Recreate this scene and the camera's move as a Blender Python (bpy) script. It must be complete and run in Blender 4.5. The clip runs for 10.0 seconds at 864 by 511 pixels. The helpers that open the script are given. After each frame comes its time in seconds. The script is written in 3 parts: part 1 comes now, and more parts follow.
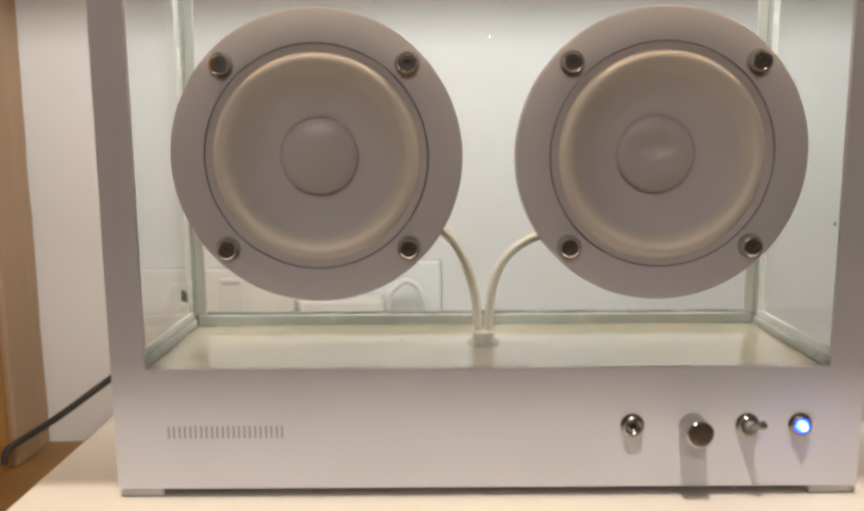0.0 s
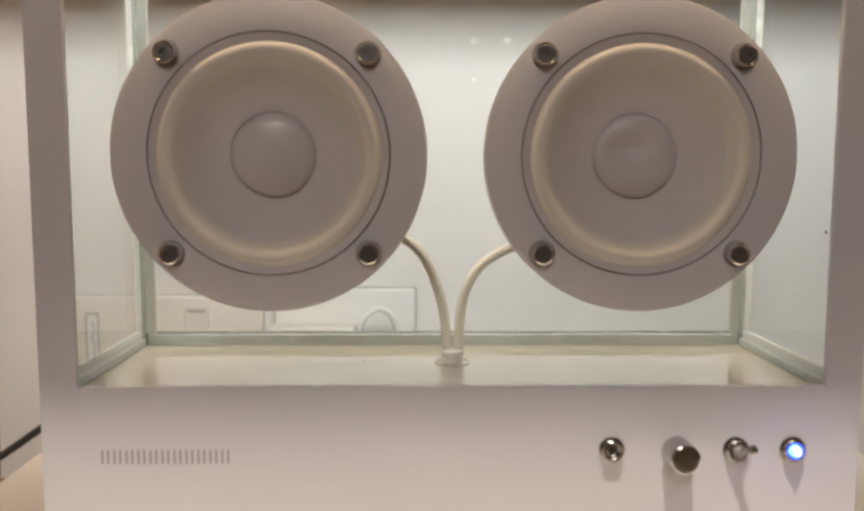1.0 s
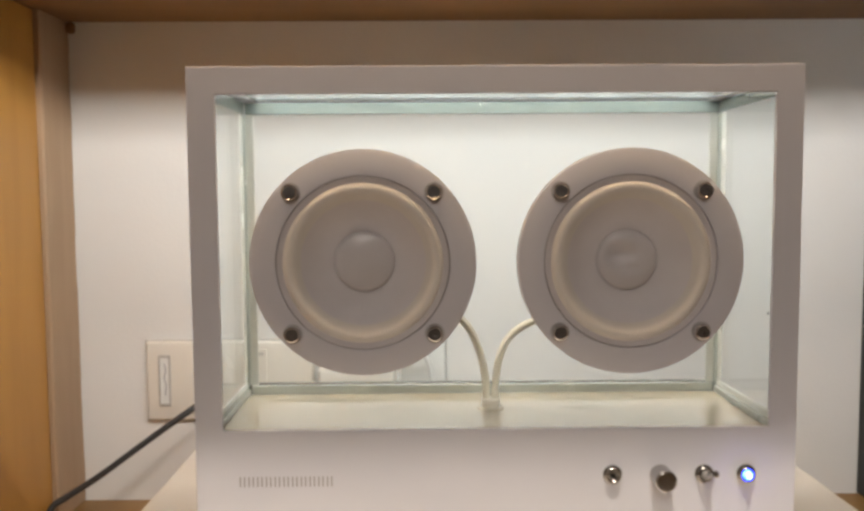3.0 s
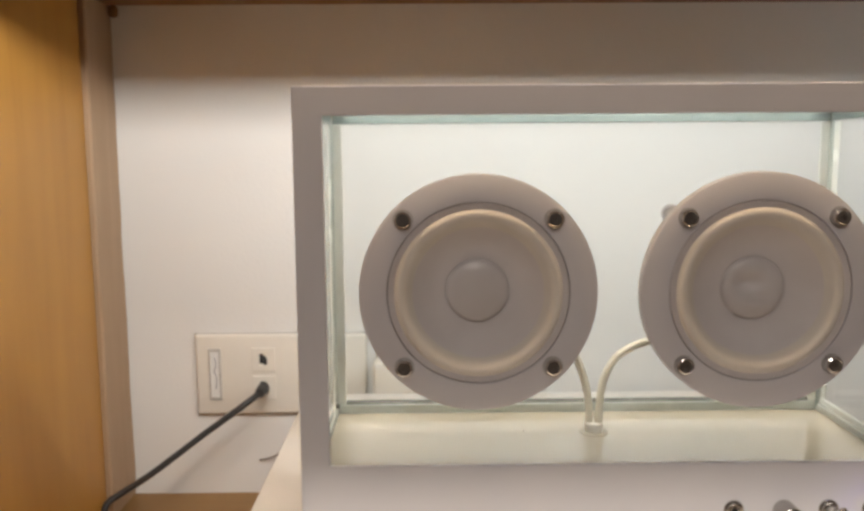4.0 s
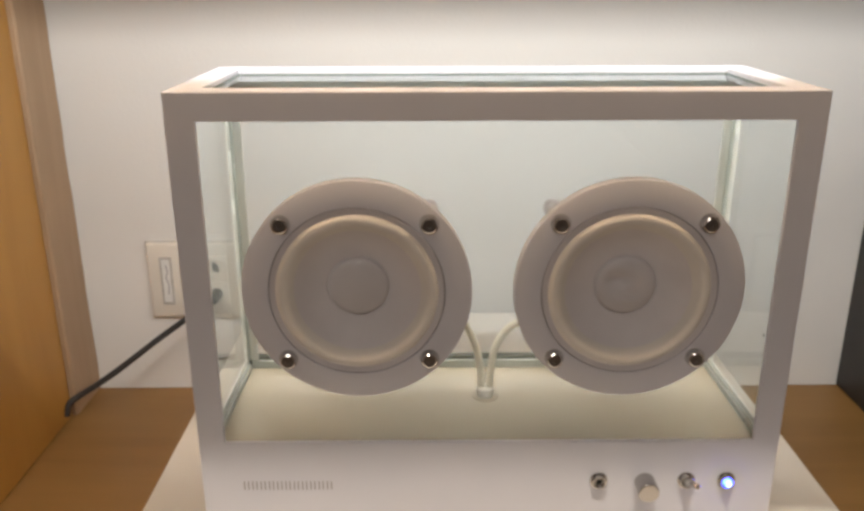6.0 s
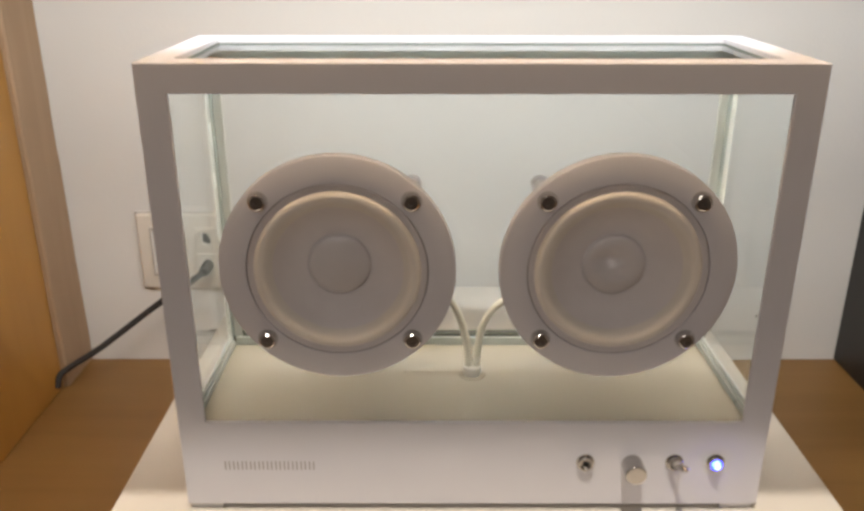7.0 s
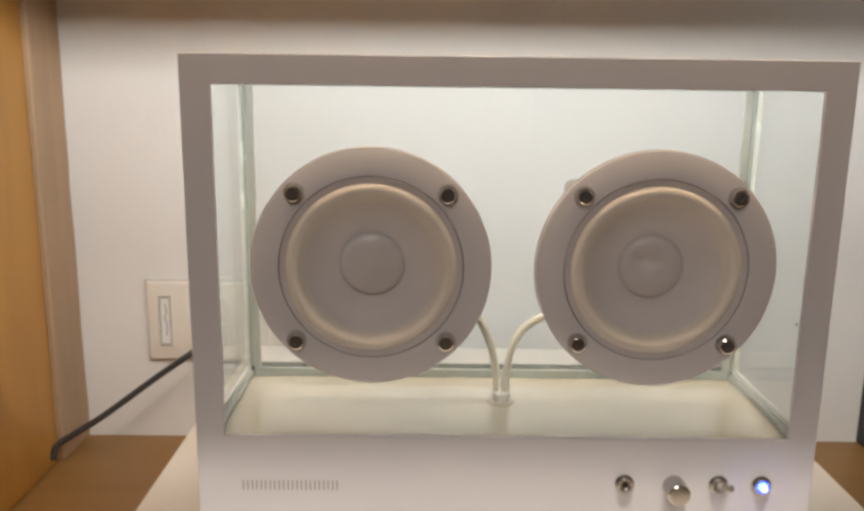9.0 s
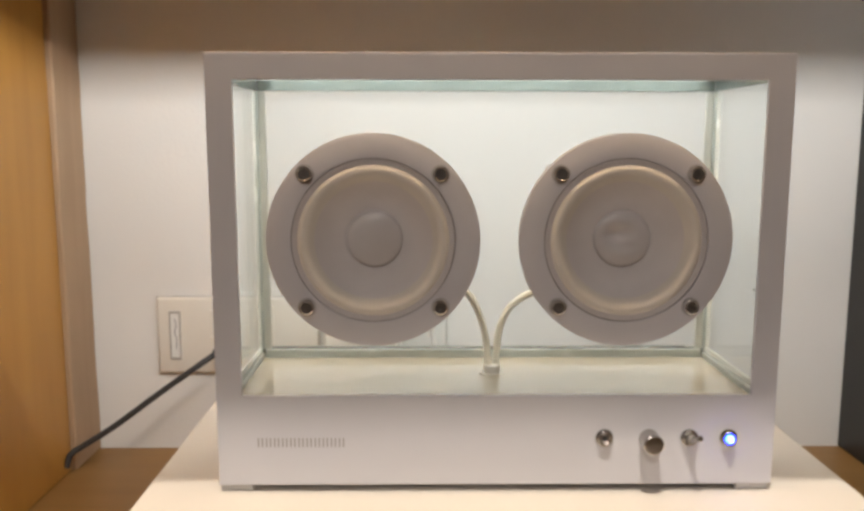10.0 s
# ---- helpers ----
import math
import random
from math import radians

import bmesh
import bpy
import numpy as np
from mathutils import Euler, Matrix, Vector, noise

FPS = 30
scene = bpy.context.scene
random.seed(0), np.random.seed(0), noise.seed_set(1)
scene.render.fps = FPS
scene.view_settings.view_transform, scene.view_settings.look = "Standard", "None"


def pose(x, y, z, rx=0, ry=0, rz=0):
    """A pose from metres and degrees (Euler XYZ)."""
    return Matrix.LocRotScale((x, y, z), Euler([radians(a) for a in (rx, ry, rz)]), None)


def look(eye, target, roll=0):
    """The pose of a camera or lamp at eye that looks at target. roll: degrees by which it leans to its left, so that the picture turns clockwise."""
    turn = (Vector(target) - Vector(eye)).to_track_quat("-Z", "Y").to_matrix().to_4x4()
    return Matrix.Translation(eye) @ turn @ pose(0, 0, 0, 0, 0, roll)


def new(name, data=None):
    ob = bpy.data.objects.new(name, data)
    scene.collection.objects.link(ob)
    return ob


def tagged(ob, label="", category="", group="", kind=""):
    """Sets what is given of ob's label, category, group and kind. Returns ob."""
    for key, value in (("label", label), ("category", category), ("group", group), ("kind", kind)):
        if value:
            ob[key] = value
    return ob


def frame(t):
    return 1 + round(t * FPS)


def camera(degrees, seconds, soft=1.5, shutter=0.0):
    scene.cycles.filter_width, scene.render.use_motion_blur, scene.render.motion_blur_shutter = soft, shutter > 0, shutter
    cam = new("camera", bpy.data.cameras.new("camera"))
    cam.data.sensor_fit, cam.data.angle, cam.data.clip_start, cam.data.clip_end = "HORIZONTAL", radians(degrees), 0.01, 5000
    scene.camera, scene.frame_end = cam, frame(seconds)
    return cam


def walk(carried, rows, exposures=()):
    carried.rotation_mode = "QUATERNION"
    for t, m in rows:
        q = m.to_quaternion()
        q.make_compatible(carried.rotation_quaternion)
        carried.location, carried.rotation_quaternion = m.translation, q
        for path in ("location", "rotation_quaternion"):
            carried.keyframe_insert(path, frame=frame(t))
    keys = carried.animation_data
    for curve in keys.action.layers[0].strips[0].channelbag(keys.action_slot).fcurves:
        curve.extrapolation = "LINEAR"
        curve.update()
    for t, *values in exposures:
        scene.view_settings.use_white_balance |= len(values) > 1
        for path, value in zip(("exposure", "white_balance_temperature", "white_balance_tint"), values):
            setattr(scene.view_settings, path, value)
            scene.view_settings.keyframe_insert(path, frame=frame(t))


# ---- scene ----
cam = camera(55.80, 10.0, 3.0)
PATH = [
    (0, (-0.0208, -0.31427, 0.14829), (-0.02549, 1.66313, -0.15147), -0.373),
    (0.5, (-0.0188, -0.30212, 0.13503), (0.00222, 1.68314, -0.10642), 0.022),
    (1, (-0.01336, -0.29128, 0.13224), (0.02363, 1.6985, -0.06623), 0.158),
    (1.5, (-0.01864, -0.30091, 0.13951), (0.02716, 1.69145, -0.02903), 0.170),
    (2, (-0.01854, -0.34881, 0.1556), (0.02394, 1.64522, 0.00711), -0.023),
    (2.1, (-0.01837, -0.35907, 0.16068), (0.01673, 1.63536, 0.01581), -0.031),
    (2.2, (-0.01873, -0.37073, 0.16485), (0.01339, 1.62424, 0.02681), -0.116),
    (3.3, (-0.05213, -0.40042, 0.17197), (-0.03784, 1.59289, 0.00908), -0.371),
    (3.5, (-0.06782, -0.38938, 0.17358), (-0.04854, 1.6019, -0.01199), -0.348),
    (4, (-0.08957, -0.37543, 0.2039), (-0.07414, 1.60883, -0.04604), -0.416),
    (4.5, (-0.07403, -0.38335, 0.22992), (-0.05966, 1.58471, -0.12579), -0.314),
    (5, (-0.05153, -0.38451, 0.25589), (-0.04307, 1.56113, -0.20714), -0.255),
    (5.5, (-0.03142, -0.37223, 0.27103), (-0.02893, 1.53901, -0.31818), -0.238),
    (5.7, (-0.03068, -0.36954, 0.27784), (-0.02306, 1.53487, -0.33303), -0.157),
    (6.8, (-0.02525, -0.36032, 0.28649), (-0.02156, 1.50104, -0.44518), -0.009),
    (7, (-0.02111, -0.35521, 0.28412), (-0.0208, 1.5089, -0.4405), 0.044),
    (7.5, (-0.01282, -0.34397, 0.27922), (-9e-05, 1.53532, -0.40498), 0.406),
    (8, (-0.01371, -0.33247, 0.2437), (0.00337, 1.57601, -0.35412), 0.818),
    (8.5, (-0.02407, -0.34607, 0.22752), (-0.01027, 1.59011, -0.27348), 0.929),
    (9, (-0.03997, -0.36802, 0.22258), (-0.02554, 1.58859, -0.19151), 0.720),
    (9.5, (-0.04677, -0.40203, 0.21089), (-0.03254, 1.56964, -0.1242), 0.411),
    (10, (-0.03933, -0.42149, 0.19168), (-0.01799, 1.55794, -0.09366), 0.076),
]
EXPOSURES = [(0, -0.08), (1.6, -0.04), (2.4, 0.05), (5, 0.04), (5.6, -0.1), (7, -0.18), (7.6, -0.18), (9, 0.0), (10, 0.02)]
walk(cam, [(t, look(eye, target, roll)) for t, eye, target, roll in PATH], EXPOSURES)

# ---- world, lamps ----
world = bpy.data.worlds.new("world")
scene.world = world
world.use_nodes = True
world.node_tree.nodes["Background"].inputs[0].default_value = (0.9, 0.95, 1.0, 1)
world.node_tree.nodes["Background"].inputs[1].default_value = 0.3


def area_lamp(name, m, sx, sy, watts, colour, spread=180):
    data = bpy.data.lights.new(name, "AREA")
    data.shape, data.size, data.size_y, data.energy, data.color = "RECTANGLE", sx, sy, watts, colour
    data.spread = radians(spread)
    ob = new(name, data)
    ob.matrix_world = m
    return ob


LED_WATTS, SPOT_WATTS, ROOM_WATTS = 3.6, 85.0, 15.6
# strip under the upper shelf, tilted to the wall behind
area_lamp("strip_light", look((0.020, 0.040, 0.3415), (0.020, 0.040 + 0.995, 0.3415 - 0.12)), 0.772, 0.0066, LED_WATTS, (1.0, 0.99, 0.97))
# recessed downlight in the room's ceiling, in front of the shelf
spot = bpy.data.lights.new("downlight_lamp", "SPOT")
spot.energy, spot.color, spot.shadow_soft_size = SPOT_WATTS, (1.0, 0.90, 0.78), 0.018
spot.spot_size, spot.spot_blend = radians(95), 0.5
spot_ob = new("downlight_lamp", spot)
spot_ob.matrix_world = look((-0.05, -0.464, 1.45), (0.0, -0.15, 0.0))
# round flush lamp on the room's ceiling, behind the camera
room_lamp = bpy.data.lights.new("ceiling_lamp_light", "AREA")
room_lamp.shape, room_lamp.size, room_lamp.energy, room_lamp.color = "DISK", 0.5, ROOM_WATTS, (1.0, 0.916, 0.84)
room_lamp_ob = new("ceiling_lamp_light", room_lamp)
room_lamp_ob.matrix_world = look((-0.3, -1.9, 1.43), (-0.3, -1.9001, 0))


# ---- materials ----
def material(name, colour, rough=0.5, metal=0.0, spec=0.5, coat=0.0, grain=None, bump=0.0, bump_scale=400.0, spots=0.0, spot_scale=30.0):
    m = bpy.data.materials.new(name)
    m.use_nodes = True
    nodes, links = m.node_tree.nodes, m.node_tree.links
    bsdf = nodes["Principled BSDF"]
    bsdf.inputs["Base Color"].default_value = (*colour, 1)
    bsdf.inputs["Roughness"].default_value = rough
    bsdf.inputs["Metallic"].default_value = metal
    bsdf.inputs["Specular IOR Level"].default_value = spec
    bsdf.inputs["Coat Weight"].default_value = coat
    coord = nodes.new("ShaderNodeTexCoord")
    if grain:
        # grain: second colour, stretch along x, y, z, scale
        second, stretch, scale = grain
        mapping = nodes.new("ShaderNodeMapping")
        mapping.inputs["Scale"].default_value = stretch
        links.new(coord.outputs["Object"], mapping.inputs["Vector"])
        n1 = nodes.new("ShaderNodeTexNoise")
        n1.inputs["Scale"].default_value, n1.inputs["Detail"].default_value, n1.inputs["Distortion"].default_value = scale, 8, 0.6
        links.new(mapping.outputs["Vector"], n1.inputs["Vector"])
        ramp = nodes.new("ShaderNodeValToRGB")
        ramp.color_ramp.elements[0].position, ramp.color_ramp.elements[1].position = 0.35, 0.68
        ramp.color_ramp.elements[0].color, ramp.color_ramp.elements[1].color = (*second, 1), (*colour, 1)
        links.new(n1.outputs["Fac"], ramp.inputs["Fac"])
        n2 = nodes.new("ShaderNodeTexNoise")
        n2.inputs["Scale"].default_value, n2.inputs["Detail"].default_value = 5.0, 3
        links.new(coord.outputs["Object"], n2.inputs["Vector"])
        vary = nodes.new("ShaderNodeMapRange")
        vary.inputs["To Min"].default_value, vary.inputs["To Max"].default_value = 0.82, 1.16
        links.new(n2.outputs["Fac"], vary.inputs["Value"])
        hsv = nodes.new("ShaderNodeHueSaturation")
        links.new(ramp.outputs["Color"], hsv.inputs["Color"])
        links.new(vary.outputs["Result"], hsv.inputs["Value"])
        links.new(hsv.outputs["Color"], bsdf.inputs["Base Color"])
    elif spots:
        n2 = nodes.new("ShaderNodeTexNoise")
        n2.inputs["Scale"].default_value, n2.inputs["Detail"].default_value = spot_scale, 6
        links.new(coord.outputs["Object"], n2.inputs["Vector"])
        vary = nodes.new("ShaderNodeMapRange")
        vary.inputs["From Min"].default_value, vary.inputs["From Max"].default_value = 0.3, 0.7
        vary.inputs["To Min"].default_value, vary.inputs["To Max"].default_value = 1.0 - spots, 1.0 + spots * 0.3
        links.new(n2.outputs["Fac"], vary.inputs["Value"])
        hsv = nodes.new("ShaderNodeHueSaturation")
        hsv.inputs["Color"].default_value = (*colour, 1)
        links.new(vary.outputs["Result"], hsv.inputs["Value"])
        links.new(hsv.outputs["Color"], bsdf.inputs["Base Color"])
        rv = nodes.new("ShaderNodeMapRange")
        rv.inputs["To Min"].default_value, rv.inputs["To Max"].default_value = max(rough - 0.08, 0.02), min(rough + 0.08, 1)
        links.new(n2.outputs["Fac"], rv.inputs["Value"])
        links.new(rv.outputs["Result"], bsdf.inputs["Roughness"])
    if bump:
        n3 = nodes.new("ShaderNodeTexNoise")
        n3.inputs["Scale"].default_value, n3.inputs["Detail"].default_value = bump_scale, 4
        links.new(coord.outputs["Object"], n3.inputs["Vector"])
        b = nodes.new("ShaderNodeBump")
        b.inputs["Strength"].default_value, b.inputs["Distance"].default_value = bump, 0.001
        links.new(n3.outputs["Fac"], b.inputs["Height"])
        links.new(b.outputs["Normal"], bsdf.inputs["Normal"])
    return m


def glass_material(name, tint, ior=1.25):
    m = bpy.data.materials.new(name)
    m.use_nodes = True
    nodes, links = m.node_tree.nodes, m.node_tree.links
    nodes.remove(nodes["Principled BSDF"])
    glass = nodes.new("ShaderNodeBsdfGlass")
    glass.inputs["Color"].default_value = (*tint, 1)
    glass.inputs["Roughness"].default_value = 0.0
    glass.inputs["IOR"].default_value = ior
    links.new(glass.outputs[0], nodes["Material Output"].inputs["Surface"])
    return m


def lamp_material(name, colour, strength):
    m = bpy.data.materials.new(name)
    m.use_nodes = True
    bsdf = m.node_tree.nodes["Principled BSDF"]
    bsdf.inputs["Emission Color"].default_value = (*colour, 1)
    bsdf.inputs["Emission Strength"].default_value = strength
    return m


WHITE = material("white_powder_coat", (0.635, 0.635, 0.685), 0.48, spots=0.03, spot_scale=14, bump=0.05, bump_scale=1800)
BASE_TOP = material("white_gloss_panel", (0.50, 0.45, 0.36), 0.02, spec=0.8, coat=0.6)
PLINTH = material("white_laminate", (0.67, 0.625, 0.56), 0.42, spots=0.05, spot_scale=10, bump=0.06, bump_scale=700)
FLANGE = material("white_flange", (0.63, 0.625, 0.67), 0.5, spots=0.03, spot_scale=25, bump=0.05, bump_scale=1500)
RING = material("white_trim_ring", (0.62, 0.595, 0.61), 0.42, spots=0.04, spot_scale=40)
SURROUND = material("cream_rubber", (0.72, 0.69, 0.645), 0.5, spots=0.04, spot_scale=60)
CONE = material("white_cone", (0.70, 0.67, 0.675), 0.75, spots=0.06, spot_scale=45, bump=0.12, bump_scale=1200)
CAP = material("dust_cap_satin", (0.645, 0.62, 0.625), 0.32, spots=0.05, spot_scale=50)
GROOVE = material("dark_groove", (0.09, 0.08, 0.08), 0.8)
BEZEL = material("satin_chrome", (0.44, 0.42, 0.40), 0.22, 1.0, spots=0.08, spot_scale=400)
CHROME = material("screw_rim_chrome", (0.72, 0.70, 0.68), 0.14, 1.0, spots=0.05, spot_scale=400)
SCREW = material("brushed_screw_steel", (0.31, 0.30, 0.295), 0.36, 0.92, spots=0.1, spot_scale=400)
STEEL = material("polished_steel", (0.50, 0.48, 0.46), 0.19, 1.0, spots=0.08, spot_scale=300)
DARK_STEEL = material("dark_socket", (0.26, 0.25, 0.245), 0.6, 0.5)
CABLE = material("cream_cable", (0.80, 0.77, 0.66), 0.42, spots=0.05, spot_scale=120)
GROMMET = material("cream_plastic", (0.74, 0.72, 0.66), 0.35, spots=0.05, spot_scale=120)
CLEAR = material("clear_rubber", (0.55, 0.54, 0.54), 0.3)
GLASS = glass_material("pane_glass", (0.972, 0.986, 0.988))
TOP_GLASS = glass_material("top_pane_glass", (0.965, 0.980, 0.975), 1.36)
EDGE = material("green_glass_edge", (0.43, 0.475, 0.45), 0.25, spots=0.10, spot_scale=70)
SEALANT_SHEEN = material("sealant_with_sheen", (0.50, 0.52, 0.485), 0.3, spots=0.08, spot_scale=60)
PALE_BEAD = material("pale_glass_bead", (0.74, 0.77, 0.74), 0.25, spots=0.05, spot_scale=60)
UPPER_EDGE = material("grey_green_upper_edge", (0.21, 0.255, 0.24), 0.3, spots=0.10, spot_scale=70)
DARK_STRIP = material("dark_rear_strip", (0.09, 0.095, 0.075), 0.25, spots=0.10, spot_scale=70)
DARK_SEAM = material("dark_green_seam", (0.10, 0.13, 0.12), 0.4)
INK = material("grey_ink", (0.32, 0.30, 0.30), 0.6)
WALL = material("white_wall_paint", (0.79, 0.77, 0.73), 0.75, spots=0.035, spot_scale=4, bump=0.25, bump_scale=260)
WOOD = material("honey_wood", (0.50, 0.25, 0.048), 0.42, grain=((0.445, 0.215, 0.038), (9, 9, 0.9), 4.0), bump=0.04, bump_scale=300)
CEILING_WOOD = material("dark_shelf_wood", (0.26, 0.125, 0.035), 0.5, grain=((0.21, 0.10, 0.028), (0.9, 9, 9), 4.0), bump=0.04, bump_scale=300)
SHELF = material("shelf_wood", (0.30, 0.158, 0.047), 0.45, grain=((0.262, 0.137, 0.039), (0.9, 9, 9), 4.0), bump=0.04, bump_scale=300)
BATTEN = material("pale_batten", (0.46, 0.315, 0.195), 0.6, grain=((0.41, 0.275, 0.165), (9, 9, 1), 5.0), bump=0.08, bump_scale=200)
BLACK = material("black_panel", (0.018, 0.016, 0.015), 0.45, spots=0.2, spot_scale=8)
BLACK_RUBBER = material("black_rubber", (0.035, 0.033, 0.032), 0.5, spots=0.1, spot_scale=120)
WIRE = material("brown_wire", (0.15, 0.115, 0.085), 0.5, spots=0.1, spot_scale=200)
PLATE = material("ivory_plate", (0.79, 0.74, 0.65), 0.4, spots=0.05, spot_scale=30)
PLATE_WHITE = material("white_plate", (0.80, 0.79, 0.75), 0.4, spots=0.04, spot_scale=30)
GREY_WINDOW = material("grey_insert", (0.54, 0.51, 0.46), 0.3, spots=0.1, spot_scale=90)
SOCKET = material("socket_black", (0.02, 0.02, 0.02), 0.6)
ALU = material("aluminium_profile", (0.6, 0.6, 0.6), 0.35, 1.0)
DIFFUSER = lamp_material("strip_diffuser", (1.0, 0.93, 0.82), 1.0)
ADDED_WARM_GLOW = lamp_material("added_warm_glow", (1.0, 0.70, 0.41), 34.0)
BLUE_LED = lamp_material("blue_led", (0.005, 0.028, 1.0), 30.0)
LED_CORE = lamp_material("led_core", (0.45, 0.68, 1.0), 3.0)
LAMP_FACE = lamp_material("lamp_face", (1.0, 0.90, 0.80), 6.0)
LAMP_SPOT = lamp_material("downlight_lens", (1.0, 0.92, 0.82), 40.0)
ROOM = material("room_paint", (0.50, 0.44, 0.38), 0.9, spots=0.04, spot_scale=2)
ROOM_FLOOR = material("room_floor_wood", (0.30, 0.19, 0.10), 0.5, grain=((0.22, 0.13, 0.07), (1, 9, 9), 2.0))


# ---- mesh helpers ----
def part(name, bm, mats, parent=None, label="", smooth=False):
    mesh = bpy.data.meshes.new(name)
    bmesh.ops.recalc_face_normals(bm, faces=bm.faces)
    bm.to_mesh(mesh)
    bm.free()
    for m in (mats if isinstance(mats, (list, tuple)) else (mats,)):
        mesh.materials.append(m)
    if smooth:
        mesh.shade_smooth()
        mesh.set_sharp_from_angle(angle=radians(smooth if smooth > 1 else 38))
    ob = new(name, mesh)
    if parent:
        ob.parent = parent
        bpy.context.view_layer.update()
        ob.matrix_parent_inverse = parent.matrix_world.inverted()
    if label:
        tagged(ob, label)
    return ob


def thing(name, base, label, category, group="", kind=""):
    ob = new(name)
    ob.empty_display_size = 0.02
    ob.location = base
    bpy.context.view_layer.update()
    return tagged(ob, label, category, group, kind)


def bevelled(bm, r, segments=2, angle=30):
    edges = [e for e in bm.edges if len(e.link_faces) == 2 and e.calc_face_angle(0) > radians(angle)]
    if r > 0:
        bmesh.ops.bevel(bm, geom=edges, offset=r, segments=segments, affect="EDGES", profile=0.5, clamp_overlap=True)
    return bm


def box(x0, x1, y0, y1, z0, z1, r=0.0, segments=2):
    bm = bmesh.new()
    v = [bm.verts.new((x, y, z)) for x in (x0, x1) for y in (y0, y1) for z in (z0, z1)]
    for f in ((0, 1, 3, 2), (4, 6, 7, 5), (0, 4, 5, 1), (2, 3, 7, 6), (0, 2, 6, 4), (1, 5, 7, 3)):
        bm.faces.new([v[i] for i in f])
    bmesh.ops.recalc_face_normals(bm, faces=bm.faces)
    return bevelled(bm, r, segments)


def ring_plate(outer, inner, d0, d1, axis, r=0.0):
    """A rectangular plate with a rectangular opening. outer, inner: u0, u1, v0, v1; d0..d1 along the axis ('y' or 'z')."""
    def put(u, v, d):
        return (u, d, v) if axis == "y" else (u, v, d)

    bm = bmesh.new()
    loops = []
    for d in (d0, d1):
        for u0, u1, v0, v1 in (outer, inner):
            loops.append([bm.verts.new(put(u, v, d)) for u, v in ((u0, v0), (u1, v0), (u1, v1), (u0, v1))])
    for i in range(4):
        j = (i + 1) % 4
        bm.faces.new((loops[0][i], loops[0][j], loops[1][j], loops[1][i]))
        bm.faces.new((loops[2][i], loops[2][j], loops[3][j], loops[3][i]))
        bm.faces.new((loops[0][i], loops[0][j], loops[2][j], loops[2][i]))
        bm.faces.new((loops[1][i], loops[1][j], loops[3][j], loops[3][i]))
    bmesh.ops.recalc_face_normals(bm, faces=bm.faces)
    return bevelled(bm, r)


def lathe(profile, centre, axis="y", steps=64, close=False):
    """Turns (radius, distance along the axis) pairs round an axis through centre. A radius of 0 makes a pole."""
    bm = bmesh.new()
    c = Vector(centre)
    rings = []
    for r, d in profile:
        ring = []
        for i in range(steps if r > 1e-7 else 1):
            a = math.tau * i / steps
            p, q = r * math.cos(a), r * math.sin(a)
            ring.append(bm.verts.new(c + (Vector((p, d, q)) if axis == "y" else Vector((p, q, d)))))
        rings.append(ring)
    pairs = list(zip(rings, rings[1:])) + ([(rings[-1], rings[0])] if close else [])
    for a, b in pairs:
        n = max(len(a), len(b))
        for i in range(n):
            j = (i + 1) % n
            quad = [a[i % len(a)], a[j % len(a)], b[j % len(b)], b[i % len(b)]]
            face = []
            for v in quad:
                if v not in face:
                    face.append(v)
            if len(face) > 2:
                bm.faces.new(face)
    return bm


def smooth_path(points, n):
    """n points on a Catmull-Rom curve through the given ones."""
    p = [Vector(q) for q in points]
    p = [2 * p[0] - p[1]] + p + [2 * p[-1] - p[-2]]
    out = []
    spans = len(p) - 3
    for i in range(n):
        s = i / (n - 1) * spans
        k = min(int(s), spans - 1)
        t = s - k
        a, b, c, d = p[k:k + 4]
        out.append(0.5 * ((2 * b) + (c - a) * t + (2 * a - 5 * b + 4 * c - d) * t * t + (3 * b - a - 3 * c + d) * t ** 3))
    return out


def tube(points, radius, n=40, sides=12):
    path = smooth_path(points, n)
    bm = bmesh.new()
    rings = []
    side = None
    for i, p in enumerate(path):
        way = (path[min(i + 1, n - 1)] - path[max(i - 1, 0)]).normalized()
        if side is None:
            side = way.orthogonal().normalized()
        side = (side - way * side.dot(way)).normalized()
        up = way.cross(side)
        rings.append([bm.verts.new(p + radius * (math.cos(math.tau * k / sides) * side + math.sin(math.tau * k / sides) * up)) for k in range(sides)])
    for a, b in zip(rings, rings[1:]):
        for k in range(sides):
            bm.faces.new((a[k], a[(k + 1) % sides], b[(k + 1) % sides], b[k]))
    bm.faces.new(rings[0]), bm.faces.new(rings[-1])
    return bm


def join(*bms):
    out = bms[0]
    for other in bms[1:]:
        mesh = bpy.data.meshes.new("join")
        other.to_mesh(mesh)
        other.free()
        out.from_mesh(mesh)
        bpy.data.meshes.remove(mesh)
    return out


# ---- the niche: shelf boards, wall, side panels ----
WALL_Y, FLOOR_Z, CEIL_Z, LEFT_X, RIGHT_X, FRONT_Y = 0.434, -0.143, 0.346, -0.396, 0.416, -0.100


def structure(name, bm, mat, label, category):
    return tagged(part(name, bm, mat), label, category, "", "structure")


